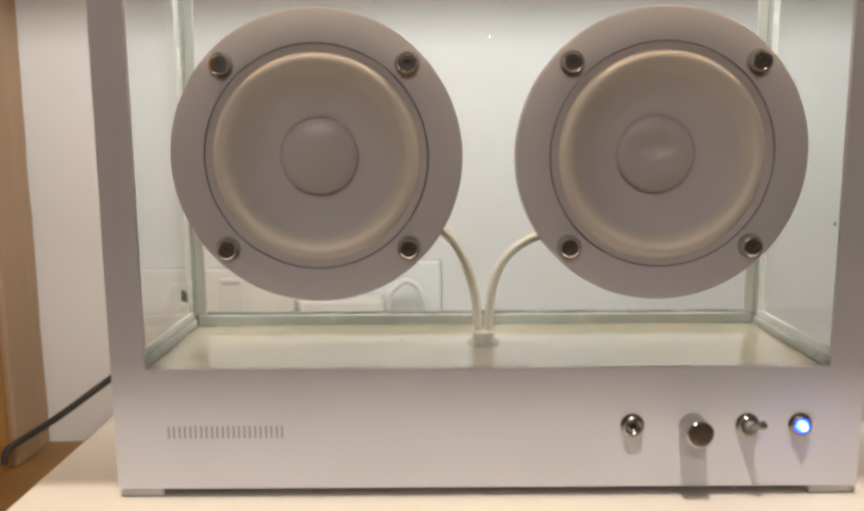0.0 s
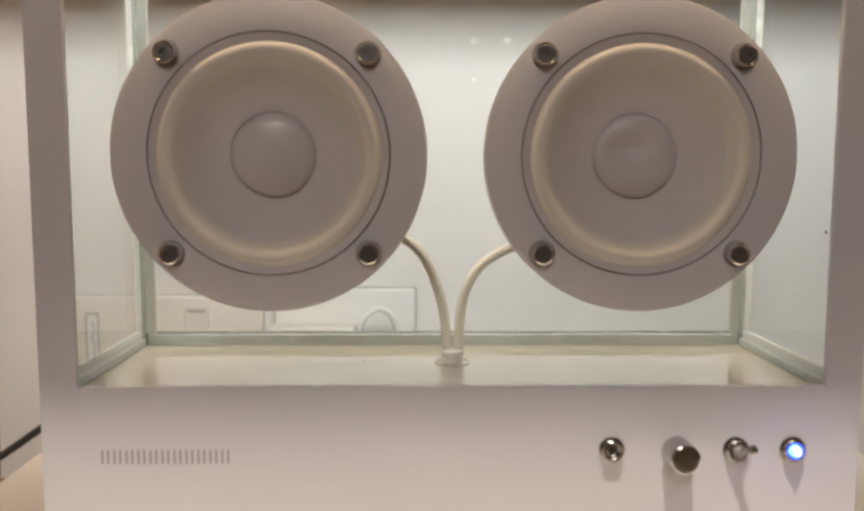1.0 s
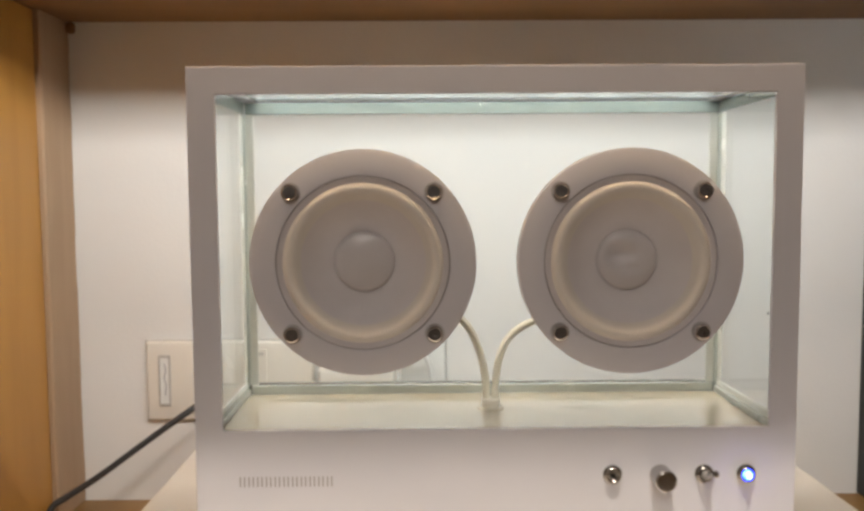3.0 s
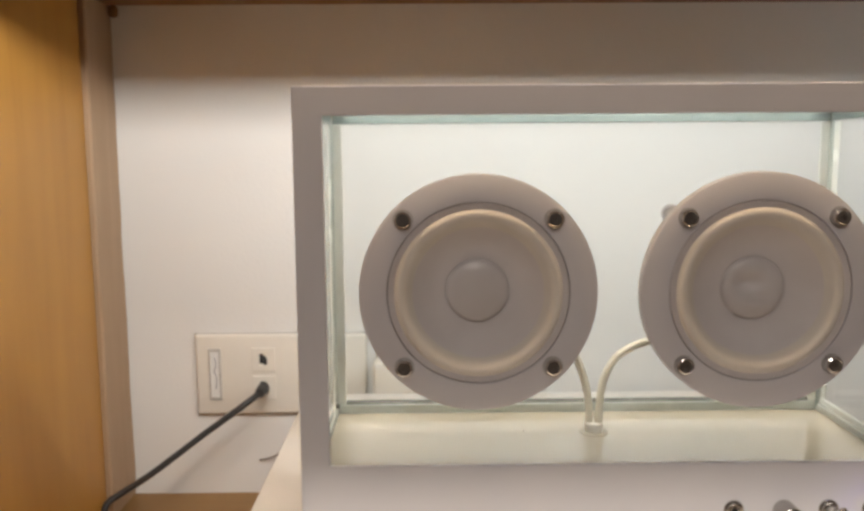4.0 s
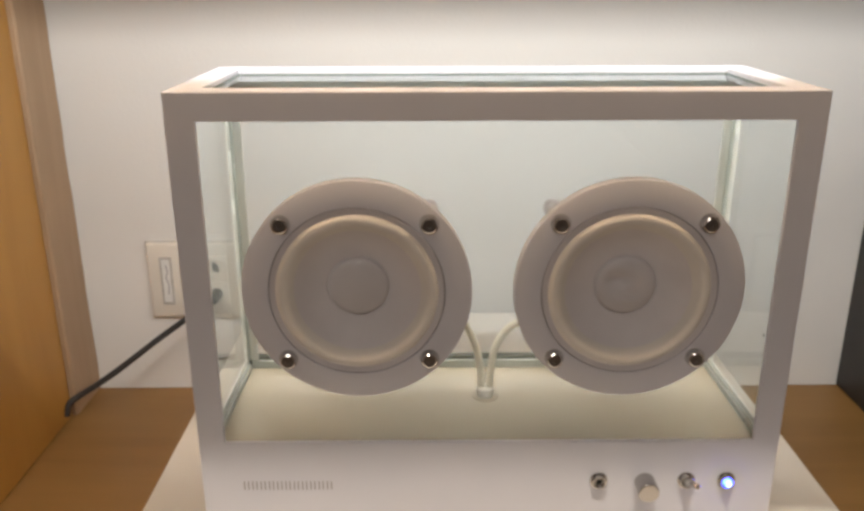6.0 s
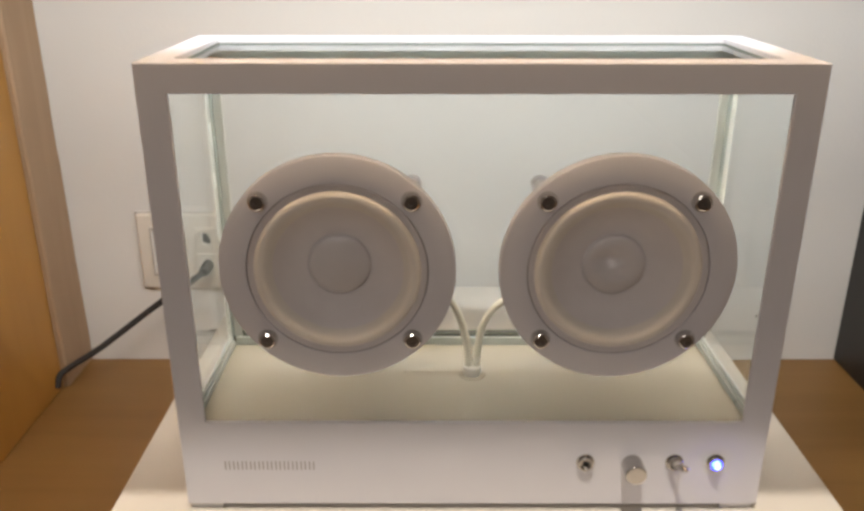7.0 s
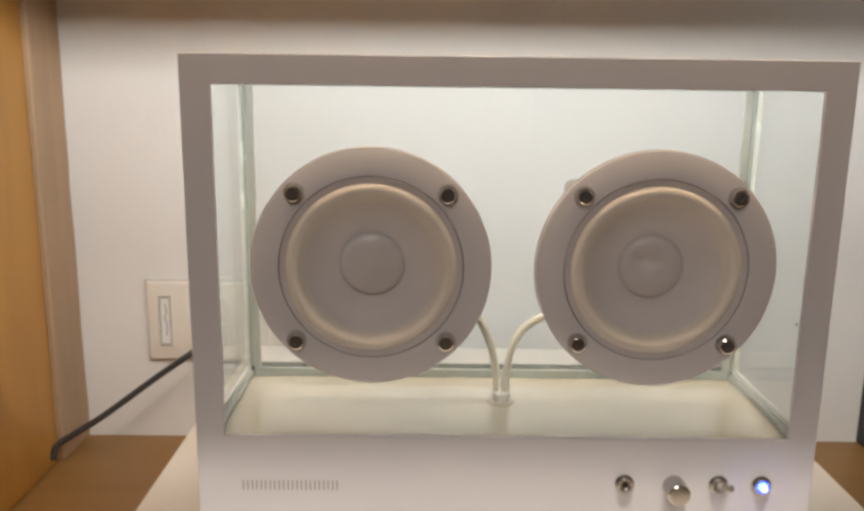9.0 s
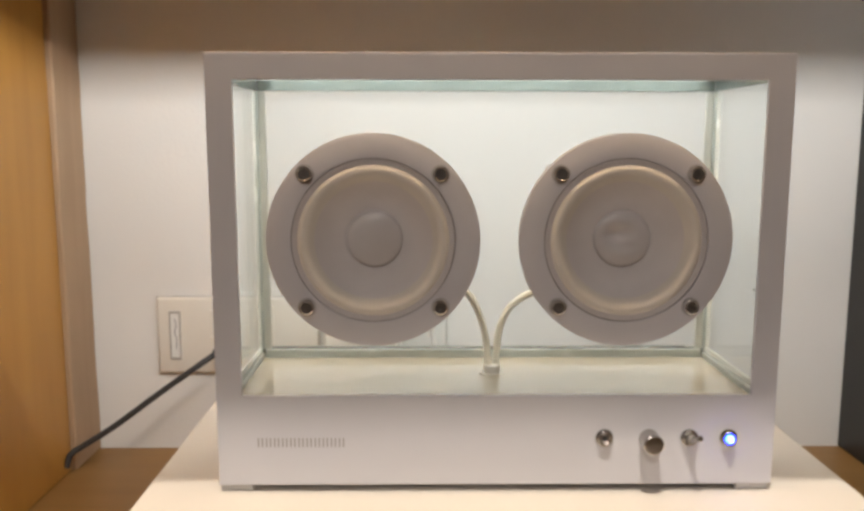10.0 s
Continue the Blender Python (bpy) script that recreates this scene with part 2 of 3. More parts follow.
structure("wall_back", box(-1.6, 1.6, WALL_Y, WALL_Y + 0.12, -1.0, 1.5), WALL, "white painted plaster wall behind the shelf", "wall")
structure("shelf_floor", box(-0.436, 0.456, FRONT_Y, WALL_Y - 0.0005, FLOOR_Z - 0.03, FLOOR_Z, 0.0012), SHELF, "warm brown wooden shelf board", "shelf")
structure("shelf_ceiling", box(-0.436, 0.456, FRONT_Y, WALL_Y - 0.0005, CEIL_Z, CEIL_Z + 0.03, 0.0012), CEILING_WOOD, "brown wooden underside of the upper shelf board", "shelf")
structure("side_panel", box(-0.436, LEFT_X, FRONT_Y, 0.372, FLOOR_Z + 0.0005, CEIL_Z - 0.0005, 0.0015), WOOD, "honey-coloured varnished wooden side panel", "panel")
def batten():
    """A board with a hand-cut, slightly wavy front corner."""
    bm = bmesh.new()
    n = 40
    rows = []
    for k in range(n + 1):
        z = FLOOR_Z + 0.0005 + (CEIL_Z - FLOOR_Z - 0.001) * k / n
        w = 0.0012 * noise.noise(Vector((z * 14, 3.1, 0))) + 0.0004 * noise.noise(Vector((z * 60, 7.7, 0)))
        u = 0.0030 * noise.noise(Vector((z * 9, 1.7, 5))) + 0.0008 * noise.noise(Vector((z * 50, 2.7, 9)))
        rows.append([bm.verts.new(p) for p in ((-0.436, 0.3725, z), (-0.3925 + w, 0.3728, z), (-0.3912 + w, 0.3742 + u * 0.3, z), (-0.3908 + w, WALL_Y - 0.0008, z), (-0.436, WALL_Y - 0.0008, z))])
    for a, b in zip(rows, rows[1:]):
        for q in range(5):
            bm.faces.new((a[q], a[(q + 1) % 5], b[(q + 1) % 5], b[q]))
    bm.faces.new(rows[0]), bm.faces.new(rows[-1])
    return bm


structure("wall_batten", batten(), BATTEN, "pale beige wooden batten between side panel and wall", "batten")
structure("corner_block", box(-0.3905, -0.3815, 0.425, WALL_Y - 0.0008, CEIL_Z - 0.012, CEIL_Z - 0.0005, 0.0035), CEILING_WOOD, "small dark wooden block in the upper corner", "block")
structure("partition_panel", box(RIGHT_X, 0.456, FRONT_Y, WALL_Y - 0.0008, FLOOR_Z + 0.0005, CEIL_Z - 0.0005, 0.0015), BLACK, "black side panel closing the shelf", "panel")

# the room behind the camera
structure("floor", box(-1.6, 1.6, -12.5, WALL_Y, -1.1, -1.0), ROOM_FLOOR, "brown wooden room floor", "floor")
structure("ceiling", box(-1.6, 1.6, -12.6, WALL_Y, 1.5, 1.6), ROOM, "plain white room ceiling", "ceiling")
structure("wall_left", box(-1.7, -1.6, -12.5, WALL_Y, -1.0, 1.5), ROOM, "plain pale room wall", "wall")
structure("wall_right", box(1.6, 1.7, -12.5, WALL_Y, -1.0, 1.5), ROOM, "plain pale room wall", "wall")
structure("wall_front", box(-1.6, 1.6, -12.6, -12.5, -1.0, 1.5), ROOM, "plain pale room wall", "wall")

# strip light under the upper shelf
strip = thing("strip_light_fitting", (0, 0.04, CEIL_Z), "slim aluminium strip light fixed under the upper shelf", "lamp")
part("housing", join(box(-0.375, 0.375, 0.018, 0.074, 0.3445, 0.3458), box(-0.375, 0.375, 0.072, 0.074, 0.3335, 0.3446), box(-0.375, 0.375, 0.016, 0.018, 0.3325, 0.3458)), ALU, strip)
part("diffuser", box(-0.37, 0.37, 0.036, 0.044, 0.3432, 0.3444), DIFFUSER, strip, "warm white diffuser")
# added unseen warm strip: lights front bar and driver rolls, lips spare the rear bar
part("added_front_housing", join(box(-0.375, 0.375, -0.022, 0.0155, 0.3445, 0.3458), box(-0.375, 0.375, 0.002, 0.004, 0.3300, 0.3444), box(-0.375, 0.375, -0.022, -0.020, 0.3300, 0.3444)), ALU, strip)
part("added_front_glow", box(-0.37, 0.37, -0.0130, -0.0050, 0.3432, 0.3444), ADDED_WARM_GLOW, strip, "added warm orange-white glowing strip, out of view")

# ceiling downlight
down = thing("downlight", (-0.05, -0.464, 1.5), "round recessed white ceiling downlight", "lamp")
part("trim_ring", lathe([(0.05, 0.0), (0.062, -0.004), (0.064, -0.001), (0.064, 0.0)], (-0.05, -0.464, 1.4995), "z", 48, True), ALU, down, smooth=True)

flush = thing("ceiling_lamp", (-0.3, -1.9, 1.5), "round flush white ceiling lamp", "lamp")
part("rim", lathe([(0.255, 0.0), (0.275, 0.0), (0.275, -0.06), (0.255, -0.06)], (-0.3, -1.9, 1.4995), "z", 48, True), ROOM, flush, smooth=True)
part("diffuser", lathe([(0.0, -0.05), (0.254, -0.05), (0.254, -0.045), (0.0, -0.045)], (-0.3, -1.9, 1.4995), "z", 48), LAMP_FACE, flush)
for x, y in ((0.56, -8.1), (0.90, -8.1), (0.80, -11.6)):
    small = thing("downlight", (x, y, 1.5), "round recessed white ceiling downlight", "lamp", "downlights of the room")
    part("trim_ring", lathe([(0.05, 0.0), (0.062, -0.004), (0.064, -0.001), (0.064, 0.0)], (x, y, 1.4995), "z", 32, True), ALU, small, smooth=True)
    part("lens", lathe([(0.0, -0.02), (0.03, -0.016), (0.049, -0.001), (0.0, -0.001)], (x, y, 1.4995), "z", 32), LAMP_SPOT, small, "bright lens", True)

# ---- white plinth box ----
plinth = thing("plinth", (0, 0.09, FLOOR_Z), "low white laminated box standing on the shelf", "box")
part("body", box(-0.1900, 0.1965, -0.067, 0.298, FLOOR_Z, -0.0125, 0.0015), PLINTH, plinth)
part("top_board", box(-0.1915, 0.1980, -0.070, 0.301, -0.0115, 0.0010, 0.0012), PLINTH, plinth)

# ---- the loudspeaker ----
Z0, ZT, DEPTH = 0.0050, 0.2343, 0.108
OX, OZ0, OZ1 = 0.1362, 0.0550, 0.2210
PZ = OZ0 - 0.0042
RZ = OZ1 + 0.0065
speaker = thing("glass_loudspeaker", (0, 0.054, 0.0005), "white loudspeaker with glass walls and two round drivers", "speaker")
part("front_frame", ring_plate((-0.150, 0.1506, Z0, ZT), (-OX, OX + 0.0007, OZ0, OZ1), 0.0, 0.0022, "y", 0.0004), WHITE, speaker)
part("base", box(-0.1497, 0.1497, 0.0032, DEPTH, Z0, PZ - 0.0012, 0.0008), WHITE, speaker)
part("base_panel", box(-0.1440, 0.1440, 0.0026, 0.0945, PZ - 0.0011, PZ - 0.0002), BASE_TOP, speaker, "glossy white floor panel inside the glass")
part("top_frame", ring_plate((-0.150, 0.150, 0.0032, DEPTH), (-0.1362, 0.1362, 0.0150, 0.0950), RZ, ZT, "z", 0.0006), WHITE, speaker)
for sx in (-1, 1):
    part("rear_post", box(min(sx * 0.1497, sx * 0.1443), max(sx * 0.1497, sx * 0.1443), 0.1012, DEPTH, PZ - 0.001, RZ - 0.0002, 0.0006), WHITE, speaker)


def pane(x0, x1, y0, y1, z0, z1, thin, glass=GLASS):
    """A glass sheet with a green rim: thin is the axis across the sheet."""
    bm = box(x0, x1, y0, y1, z0, z1)
    ob = part("pane", bm, [glass, EDGE], speaker)
    for p in ob.data.polygons:
        if abs(p.normal[thin]) < 0.5:
            p.material_index = 1
    ob.visible_shadow = False
    return ob


def holed_pane(x0, x1, y0, y1, z0, z1, holes, r):
    """The front sheet, with round openings for the drivers."""
    bm = bmesh.new()
    sides = []
    for y in (y0, y1):
        loops = [[bm.verts.new((x, y, z)) for x, z in ((x0, z0), (x1, z0), (x1, z1), (x0, z1))]]
        for hx, hz in holes:
            loops.append([bm.verts.new((hx + r * math.cos(math.tau * k / 48), y, hz + r * math.sin(math.tau * k / 48))) for k in range(48)])
        edges = [bm.edges.new((lp[k], lp[(k + 1) % len(lp)])) for lp in loops for k in range(len(lp))]
        bmesh.ops.triangle_fill(bm, use_beauty=True, edges=edges)
        sides.append(loops)
    for a, b in zip(*sides):
        for k in range(len(a)):
            q = (k + 1) % len(a)
            bm.faces.new((a[k], a[q], b[q], b[k]))
    ob = part("pane", bm, GLASS, speaker)
    ob.visible_shadow = False
    return ob


DZ = 0.1388
holed_pane(-0.1405, 0.1405, 0.0045, 0.0085, PZ + 0.0001, OZ1 - 0.0003, ((-0.0652, DZ), (0.0660, DZ)), 0.0440)
pane(-0.1440, 0.1440, 0.0960, 0.1005, PZ - 0.001, RZ - 0.0003, 1)
pane(-0.1486, -0.1444, 0.0045, 0.1005, PZ - 0.001, RZ - 0.0003, 0)
pane(0.1444, 0.1486, 0.0045, 0.1005, PZ - 0.001, RZ - 0.0003, 0)
pane(-0.1348, 0.1348, 0.0164, 0.0936, ZT - 0.0056, ZT - 0.0032, 2, TOP_GLASS)
part("gasket", ring_plate((-0.1361, 0.1361, 0.0151, 0.0949), (-0.1349, 0.1349, 0.0163, 0.0937), ZT - 0.0054, ZT - 0.0026, "z"), DARK_SEAM, speaker, "dark thin rim of the top glass")


def seam(x0, x1, y0, y1, z0, z1, mat, label):
    part("glass_seam", box(min(x0, x1), max(x0, x1), y0, y1, z0, z1, 0.0003, 1), mat, speaker, label)


# sealed corners of the glass: a dark line, a soft inner strip and a pale bead
SZ1 = RZ - 0.0003
for sx in (-1, 1):
    seam(sx * 0.1442, sx * 0.1422, 0.0932, 0.0958, PZ + 0.0054, SZ1 - 0.0072, EDGE, "green glass corner seam")
    # sealant, with the glass corner's reflection put into the strip's colour and width
    seam(sx * 0.1421, sx * 0.1372, 0.0948, 0.0958, PZ + 0.0054, SZ1 - 0.0074, SEALANT_SHEEN, "grey-green sealant strip with painted reflection")
    seam(sx * 0.1442, sx * 0.1434, 0.0862, 0.0930, PZ + 0.0080, SZ1 - 0.0072, PALE_BEAD, "pale glass corner bead")
    # lighter colour here makes up for the seam facing into shade
    seam(sx * 0.1442, sx * 0.1416, 0.0100, 0.0930, PZ, PZ + 0.0036, SEALANT_SHEEN, "green glass lower seam")
    seam(sx * 0.1442, sx * 0.1432, 0.0100, 0.0930, PZ + 0.0041, PZ + 0.0078, PALE_BEAD, "pale glass lower bead")
    seam(sx * 0.1442, sx * 0.1424, 0.0100, 0.0930, SZ1 - 0.0066, SZ1, UPPER_EDGE, "green glass upper seam")
seam(-0.1414, 0.1414, 0.0940, 0.0958, PZ, PZ + 0.0052, EDGE, "green glass lower seam")
# low dark strip on the base, just behind the rear pane
seam(-0.1440, 0.1440, 0.1008, 0.1070, PZ - 0.0011, PZ + 0.0046, DARK_STRIP, "dark strip behind the foot of the rear glass")
seam(-0.1422, 0.1422, 0.0944, 0.0958, SZ1 - 0.0070, SZ1, UPPER_EDGE, "green glass upper seam")
for sx in (-1, 1):
    for y0 in (0.002, 0.088):
        part("foot", box(min(sx * 0.1495, sx * 0.1320), max(sx * 0.1495, sx * 0.1320), y0, y0 + 0.018, 0.0011, Z0 - 0.0001, 0.0006), CLEAR, speaker, "clear rubber foot")


def screw(x, z, turn, parent):
    bm = lathe([(0.00195, -0.0010), (0.0031, -0.0010), (0.0032, -0.0011), (0.0037, -0.0008), (0.0039, -0.0002), (0.0039, 0.0030), (0.0, 0.0030)], (x, -0.0054, z), "y", 36)
    for f in bm.faces:
        mid = f.calc_center_median()
        if math.hypot(mid.x - x, mid.z - z) > 0.0031 and mid.y < 0:
            f.material_index = 2
    a0 = 0.35 + 1.1 * turn + 7 * x
    hexagon = [(x + 0.0014 * math.cos(a0 + math.tau * k / 6), z + 0.0014 * math.sin(a0 + math.tau * k / 6)) for k in range(6)]
    ring = [v for v in bm.verts if abs(Vector((v.co.x - x, 0, v.co.z - z)).length - 0.00195) < 1e-5]
    ring.sort(key=lambda v: math.atan2(v.co.z - z, v.co.x - x))
    rim = []
    for v in ring:
        a = math.atan2(v.co.z - z, v.co.x - x) - a0
        b = (a % (math.tau / 6)) - math.tau / 12
        r = 0.0014 * math.cos(math.tau / 12) / math.cos(b)
        rim.append((a + a0, r))
    for dy0, dy1, first in ((-0.0010, -0.0010, True), (-0.0010, -0.0001, False)):
        nxt = [bm.verts.new((x + r * math.cos(a), -0.0054 + dy1, z + r * math.sin(a))) for a, r in rim]
        for k in range(len(ring)):
            q = (k + 1) % len(ring)
            f = bm.faces.new((ring[k], ring[q], nxt[q], nxt[k]))
            f.material_index = 0 if first else 1
        ring = nxt
    bm.faces.new(ring)
    part("screw", bm, [SCREW, DARK_STEEL, CHROME], parent, "polished steel socket-head screw", 24)
    part("washer", lathe([(0.0043, -0.0024), (0.0046, -0.0024), (0.0046, -0.0028), (0.0043, -0.0028)], (x, -0.0004, z), "y", 28, True), DARK_STEEL, parent)
    part("rear_nut", lathe([(0.0, 0.009), (0.0042, 0.009), (0.0040, 0.022), (0.0046, 0.0225), (0.0046, 0.0262), (0.0, 0.0262)], (x, 0, z), "y", 18), RING, parent, "pale sleeve nut behind the glass", True)


def dent(bm, x, z, ox, oz, rx, rz, depth):
    """Pushes a soft hollow into a thin dome that faces -y."""
    for v in bm.verts:
        q = ((v.co.x - x - ox) / rx) ** 2 + ((v.co.z - z - oz) / rz) ** 2
        edge = max(0.0, 1 - (math.hypot(v.co.x - x, v.co.z - z) / 0.0145) ** 4)
        v.co.y += depth * math.exp(-q) * edge
    return bm


def driver(x, z, dented=False):
    c = (x, 0, z)
    flange = part("driver", lathe([(0.0426, -0.0018), (0.0427, -0.0028), (0.0547, -0.0028), (0.0555, -0.0022), (0.0555, 0.0035), (0.0550, 0.0042), (0.0425, 0.0042)], c, "y", 128, True), FLANGE, speaker, "white round driver with four steel screws", True)
    part("groove", lathe([(0.0422, -0.0016), (0.0428, -0.0016), (0.0428, 0.0), (0.0422, 0.0)], c, "y", 128, True), GROOVE, flange, "dark thin groove")
    part("trim_ring", lathe([(0.0423, -0.0012), (0.0423, -0.0024), (0.0420, -0.0028), (0.0392, -0.0022), (0.0388, 0.0010), (0.0423, 0.0010)], c, "y", 128, True), RING, flange, "", True)
    # one soft sweep: a roll with a steep outer flank that runs out into the cone
    roll = [(0.0393, -0.0021), (0.0389, -0.0029), (0.0384, -0.0036), (0.0377, -0.0042), (0.0369, -0.0045), (0.0360, -0.0045), (0.0350, -0.0041), (0.0340, -0.0034), (0.0330, -0.0024), (0.0319, -0.0012), (0.0308, 0.0)]
    part("surround", lathe(roll, c, "y", 128), SURROUND, flange, "cream rubber roll surround", True)
    cone = [(0.0308 - 0.0150 * k / 14, 0.0074 * (1 - (1 - k / 14) ** 2.0)) for k in range(15)]
    part("cone", lathe(cone, c, "y", 128), CONE, flange, "", True)
    cap = [(0.0159, 0.0074), (0.0157, 0.0079), (0.0152, 0.0079), (0.0149, 0.0073)] + [(0.0148 * math.cos(math.pi / 2 * k / 24), 0.0071 - 0.0036 * math.sin(math.pi / 2 * k / 24)) for k in range(1, 24)] + [(0.0, 0.0035)]
    dome = lathe(cap, c, "y", 96)
    if dented:
        dent(dome, x, z, -0.0030, 0.0030, 0.0070, 0.0046, 0.0048)
        dent(dome, x, z, 0.0010, -0.0040, 0.0060, 0.0026, 0.0014)
    part("dust_cap", dome, CAP, flange, "satin dust cap, dented off its middle" if dented else "domed satin dust cap", 60)
    part("basket", lathe([(0.0420, 0.0006), (0.0432, 0.0006), (0.0436, 0.0110), (0.0400, 0.018), (0.0260, 0.031), (0.0, 0.031)], c, "y", 64), FLANGE, flange, "", True)
    part("magnet", lathe([(0.0, 0.0312), (0.0255, 0.0312), (0.0262, 0.032), (0.0262, 0.052), (0.0255, 0.053), (0.0, 0.053)], c, "y", 64), FLANGE, flange, "", True)
    for k, (dx, dz) in enumerate(((-0.0348, 0.0346), (0.0348, 0.0346), (-0.0348, -0.0346), (0.0348, -0.0346))):
        screw(x + dx, z + dz, k, flange)


driver(-0.0652, DZ)
driver(0.0660, DZ, True)

# driver cables and the grommet that they go down through
part("cable", tube([(-0.045, 0.048, 0.105), (-0.028, 0.054, 0.109), (-0.013, 0.057, 0.100), (-0.005, 0.058, 0.085), (-0.0012, 0.058, 0.069), (-0.0004, 0.058, 0.056)], 0.0021), CABLE, speaker, "cream cable", True)
part("cable", tube([(0.050, 0.048, 0.100), (0.038, 0.054, 0.103), (0.026, 0.057, 0.1005), (0.014, 0.058, 0.093), (0.0072, 0.058, 0.081), (0.0048, 0.058, 0.066), (0.0044, 0.058, 0.056)], 0.0021), CABLE, speaker, "cream cable", True)
grommet = part("grommet", lathe([(0.0, 0.0060), (0.0044, 0.0060), (0.0050, 0.0054), (0.0050, 0.0030), (0.0046, 0.0026), (0.0046, 0.0), (0.0, 0.0)], (0.0020, 0.058, PZ - 0.0001), "z", 40), GROMMET, speaker, "cream plastic cable grommet", True)
part("grommet_washer", lathe([(0.0046, 0.0005), (0.0072, 0.0005), (0.0076, 0.0003), (0.0076, 0.0), (0.0046, 0.0)], (0.0020, 0.058, PZ - 0.0001), "z", 40, True), BASE_TOP, grommet, "", True)

# controls on the front
CZ = 0.0314


def bezel(name, x, label):
    return part(name, lathe([(0.0026, 0.0), (0.0026, -0.0026), (0.0029, -0.0029), (0.0036, -0.0029), (0.0039, -0.0026), (0.0040, -0.0009), (0.0047, -0.0008), (0.0047, 0.0)], (x, -0.0001, CZ), "y", 40, True), BEZEL, speaker, label, 24)


jack = bezel("audio_jack", 0.0584, "chrome audio jack socket")
part("jack_sleeve", lathe([(0.0015, -0.0004), (0.0015, -0.0020), (0.0017, -0.0022), (0.0025, -0.0019), (0.0025, -0.0004)], (0.0584, -0.0001, CZ), "y", 32, True), STEEL, jack, "", True)
part("jack_hole", lathe([(0.0, -0.0008), (0.00148, -0.0008), (0.00148, 0.0), (0.0, 0.0)], (0.0584, -0.0001, CZ), "y", 32), SOCKET, jack)
part("volume_knob", lathe([(0.0, -0.0122), (0.0044, -0.0122), (0.0047, -0.0122), (0.0053, -0.0118), (0.0054, -0.0111), (0.0054, -0.0016), (0.0050, -0.0010), (0.0, -0.0010)], (0.0822, 0, CZ), "y", 56), STEEL, speaker, "polished steel volume knob", 24)
switch = bezel("toggle_switch", 0.1045, "chrome toggle switch")
part("switch_ball", lathe([(0.0, -0.0060), (0.0012, -0.0057), (0.0020, -0.0050), (0.0023, -0.0040), (0.0023, -0.001), (0.0, -0.001)], (0.1045, 0, CZ), "y", 24), DARK_STEEL, switch, "", True)
part("lever", join(tube([(0.1045, -0.004, CZ), (0.1054, -0.0070, CZ + 0.0014), (0.1066, -0.0100, CZ + 0.0030)], 0.0013, 10, 12), lathe([(0.0, -0.0018), (0.0013, -0.0014), (0.0019, 0.0), (0.0013, 0.0014), (0.0, 0.0018)], (0.1067, -0.0104, CZ + 0.0031), "y", 16)), STEEL, switch, "", True)
button = bezel("power_button", 0.1256, "chrome power button with a lit blue centre")
led = part("led", lathe([(0.0013, -0.0050), (0.0018, -0.0044), (0.0021, -0.0034), (0.0021, -0.0004), (0.0, -0.0004)], (0.1256, 0, CZ), "y", 24), BLUE_LED, button, "glowing blue light", True)
part("led_core", lathe([(0.0, -0.0054), (0.0008, -0.0053), (0.0013, -0.0050), (0.0013, -0.0040), (0.0, -0.0040)], (0.1256, 0, CZ), "y", 20), LED_CORE, led, "whitish glowing centre", True)

# maker's mark: pairs of thin plain bars of even pitch
for k in range(11):
    for d in (-0.00105, 0.00105):
        x = -0.1270 + k * 0.00436 + d
        part("mark_bar", box(x - 0.00032, x + 0.00032, -0.00025, 0.0002, 0.0266, 0.0317), INK, speaker, "grey printed bar")

# ---- wall plates ----
PY = WALL_Y - 0.0002


def wall_plate(x0, x1, z0, z1, mat, label):
    base = thing("wall_plate", ((x0 + x1) / 2, WALL_Y, z0), label, "wall plate")
    part("cover", box(x0, x1, PY - 0.0065, PY, z0, z1, 0.003, 3), mat, base, "", True)
    part("gasket", box(x0 - 0.0007, x1 + 0.0007, PY - 0.0022, PY - 0.0001, z0 - 0.0006, z1 + 0.0010), GREY_WINDOW, base, "grey dirty rim")
    return base


p1 = wall_plate(-0.322, -0.150, -0.058, 0.0245, PLATE, "ivory plastic wall plate with a switch and data sockets")
FY = PY - 0.0065
x = -0.3025
insert = part("switch_insert", ring_plate((x - 0.0062, x + 0.0062, -0.0425, 0.0105), (x - 0.0042, x + 0.0042, -0.0395, 0.0075), FY - 0.0016, FY + 0.001, "y", 0.0004), GREY_WINDOW, p1)
part("window", box(x - 0.0041, x + 0.0041, FY - 0.0008, FY + 0.001, -0.0394, 0.0074), PLATE_WHITE, insert)
part("faded_print", tube([(x, FY - 0.0009, 0.0015), (x + 0.0012, FY - 0.0009, -0.006), (x - 0.0006, FY - 0.0009, -0.013), (x + 0.0014, FY - 0.0009, -0.020), (x + 0.0004, FY - 0.0009, -0.031)], 0.0006, 20, 6), INK, insert, "faded grey print")
blank = part("blank_module", box(-0.2190, -0.1975, FY - 0.0010, FY + 0.001, -0.0400, 0.0160, 0.0006), PLATE, p1)
part("slot", box(-0.2160, -0.2000, FY - 0.0013, FY, 0.0098, 0.0128), GREY_WINDOW, blank, "grey slot")
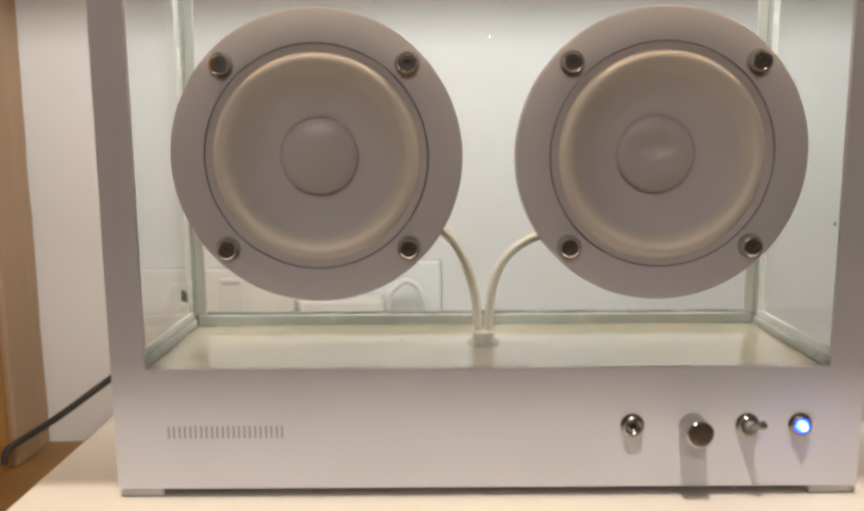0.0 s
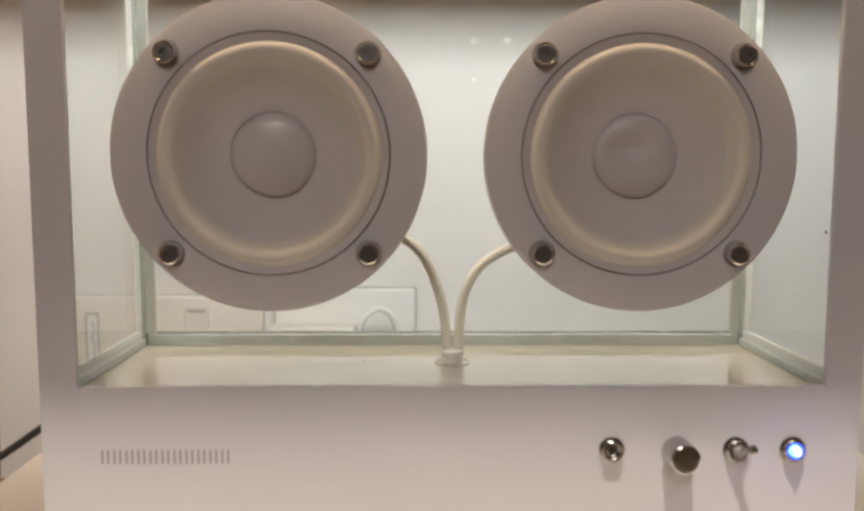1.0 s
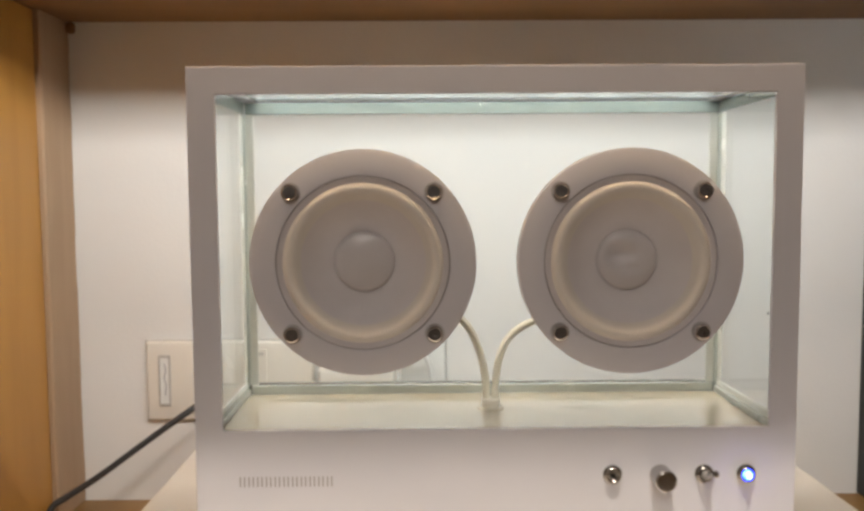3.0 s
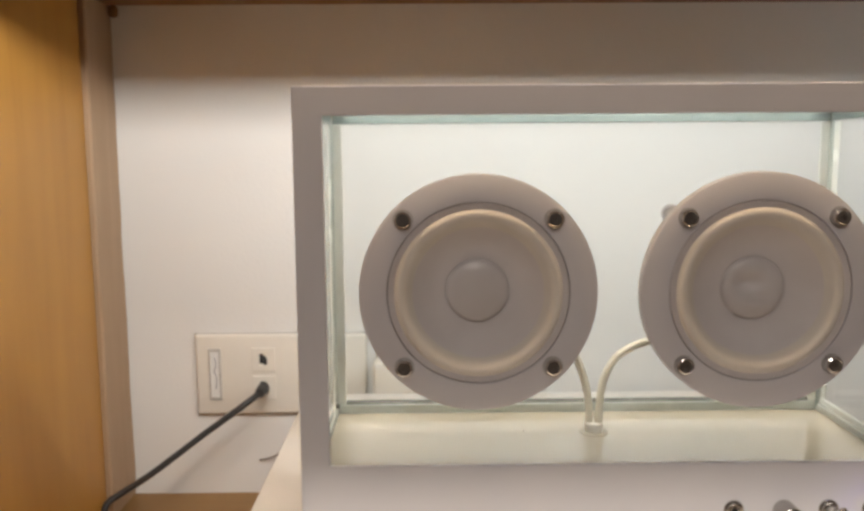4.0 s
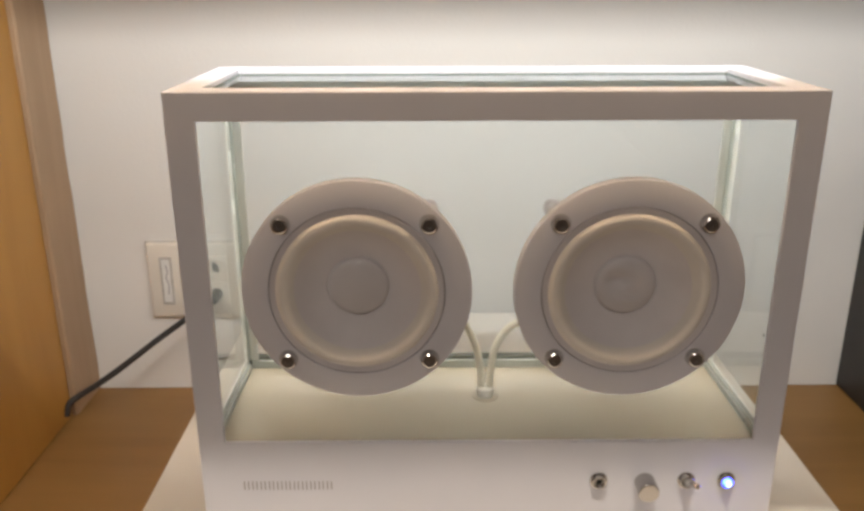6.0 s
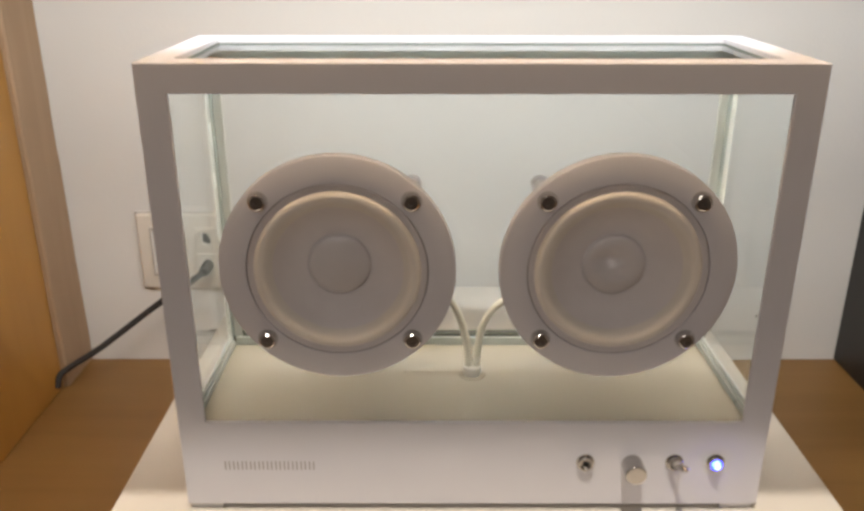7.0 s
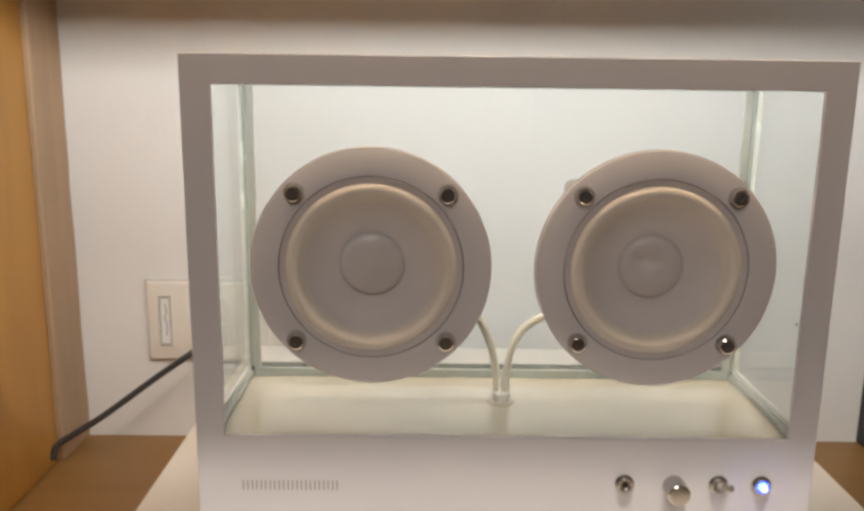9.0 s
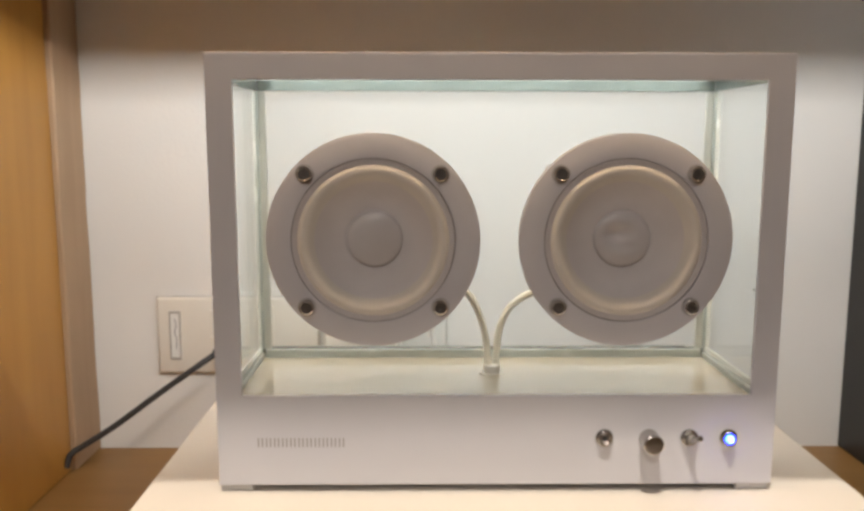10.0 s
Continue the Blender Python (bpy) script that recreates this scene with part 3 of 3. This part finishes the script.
for z in (-0.0012, -0.0300):
    module = part("data_socket", ring_plate((-0.2650, -0.2420, z - 0.0120, z + 0.0120), (-0.2575, -0.2500, z - 0.0060, z + 0.0060), FY - 0.0014, FY + 0.001, "y", 0.0004), PLATE, p1)
    part("opening", join(box(-0.2574, -0.2538, FY - 0.0004, FY + 0.001, z - 0.0040, z + 0.0059), box(-0.2537, -0.2515, FY - 0.0004, FY + 0.001, z - 0.0059, z + 0.0038), box(-0.2514, -0.2501, FY - 0.0004, FY + 0.001, z - 0.0050, z + 0.0012)), SOCKET, module, "black opening")
p2 = wall_plate(-0.140, -0.0145, -0.053, 0.031, PLATE_WHITE, "white plastic wall plate behind the loudspeaker")

adapter = thing("power_adapter", (-0.104, 0.41, -0.05), "white power adapter plugged into the wall plate", "adapter")
part("body", box(-0.142, -0.066, FY - 0.030, FY - 0.0006, -0.052, 0.001, 0.004, 3), PLATE, adapter, "", True)
part("lead", tube([(-0.068, 0.400, -0.045), (-0.063, 0.400, -0.012), (-0.060, 0.400, 0.006), (-0.048, 0.402, 0.017), (-0.036, 0.404, 0.012), (-0.030, 0.406, -0.006), (-0.026, 0.410, -0.050), (-0.020, 0.415, -0.1425)], 0.0026, 50, 10), PLATE_WHITE, adapter, "white lead", True)

# ---- black cable from the data socket to the side panel ----
cord = thing("data_cable", (-0.39, 0.36, FLOOR_Z), "black rubber cable plugged in and running to the side panel", "cable")
part("plug", lathe([(0.0, -0.020), (0.0042, -0.020), (0.0052, -0.017), (0.0058, -0.002), (0.0050, 0.006), (0.0, 0.006)], (-0.254, FY - 0.002, -0.0300), "y", 20), BLACK_RUBBER, cord, "black plug", True)
part("cord", tube([(-0.254, FY - 0.018, -0.0300), (-0.268, FY - 0.034, -0.0385), (-0.305, 0.385, -0.064), (-0.350, 0.372, -0.096), (-0.380, 0.366, -0.1145), (-0.3900, 0.362, -0.1205), (-0.3935, 0.359, -0.1265), (-0.3945, 0.357, -0.1345)], 0.0031, 60, 12), BLACK_RUBBER, cord, "", True)

# ---- loose end of thin wire on the wall, behind the plinth ----
wire = thing("wire_end", (-0.245, WALL_Y - 0.003, -0.105), "short loose end of thin dark wire against the wall", "wire")
part("strand", tube([(-0.262, WALL_Y - 0.0010, -0.1085), (-0.253, WALL_Y - 0.004, -0.1060), (-0.244, WALL_Y - 0.0045, -0.1025), (-0.235, WALL_Y - 0.0012, -0.0950)], 0.0008, 16, 12), WIRE, wire, "", True)

# ---- specks of dirt ----
part("dirt_speck", box(-0.0364, -0.0359, 0.0600, 0.0618, PZ - 0.0001, PZ + 0.0005, 0.0002), BLACK_RUBBER, speaker, "tiny dark speck")
part("dirt_speck", box(0.1380, 0.1388, 0.0087, 0.0091, 0.1105, 0.1118, 0.0001), BLACK_RUBBER, speaker, "tiny dark speck")
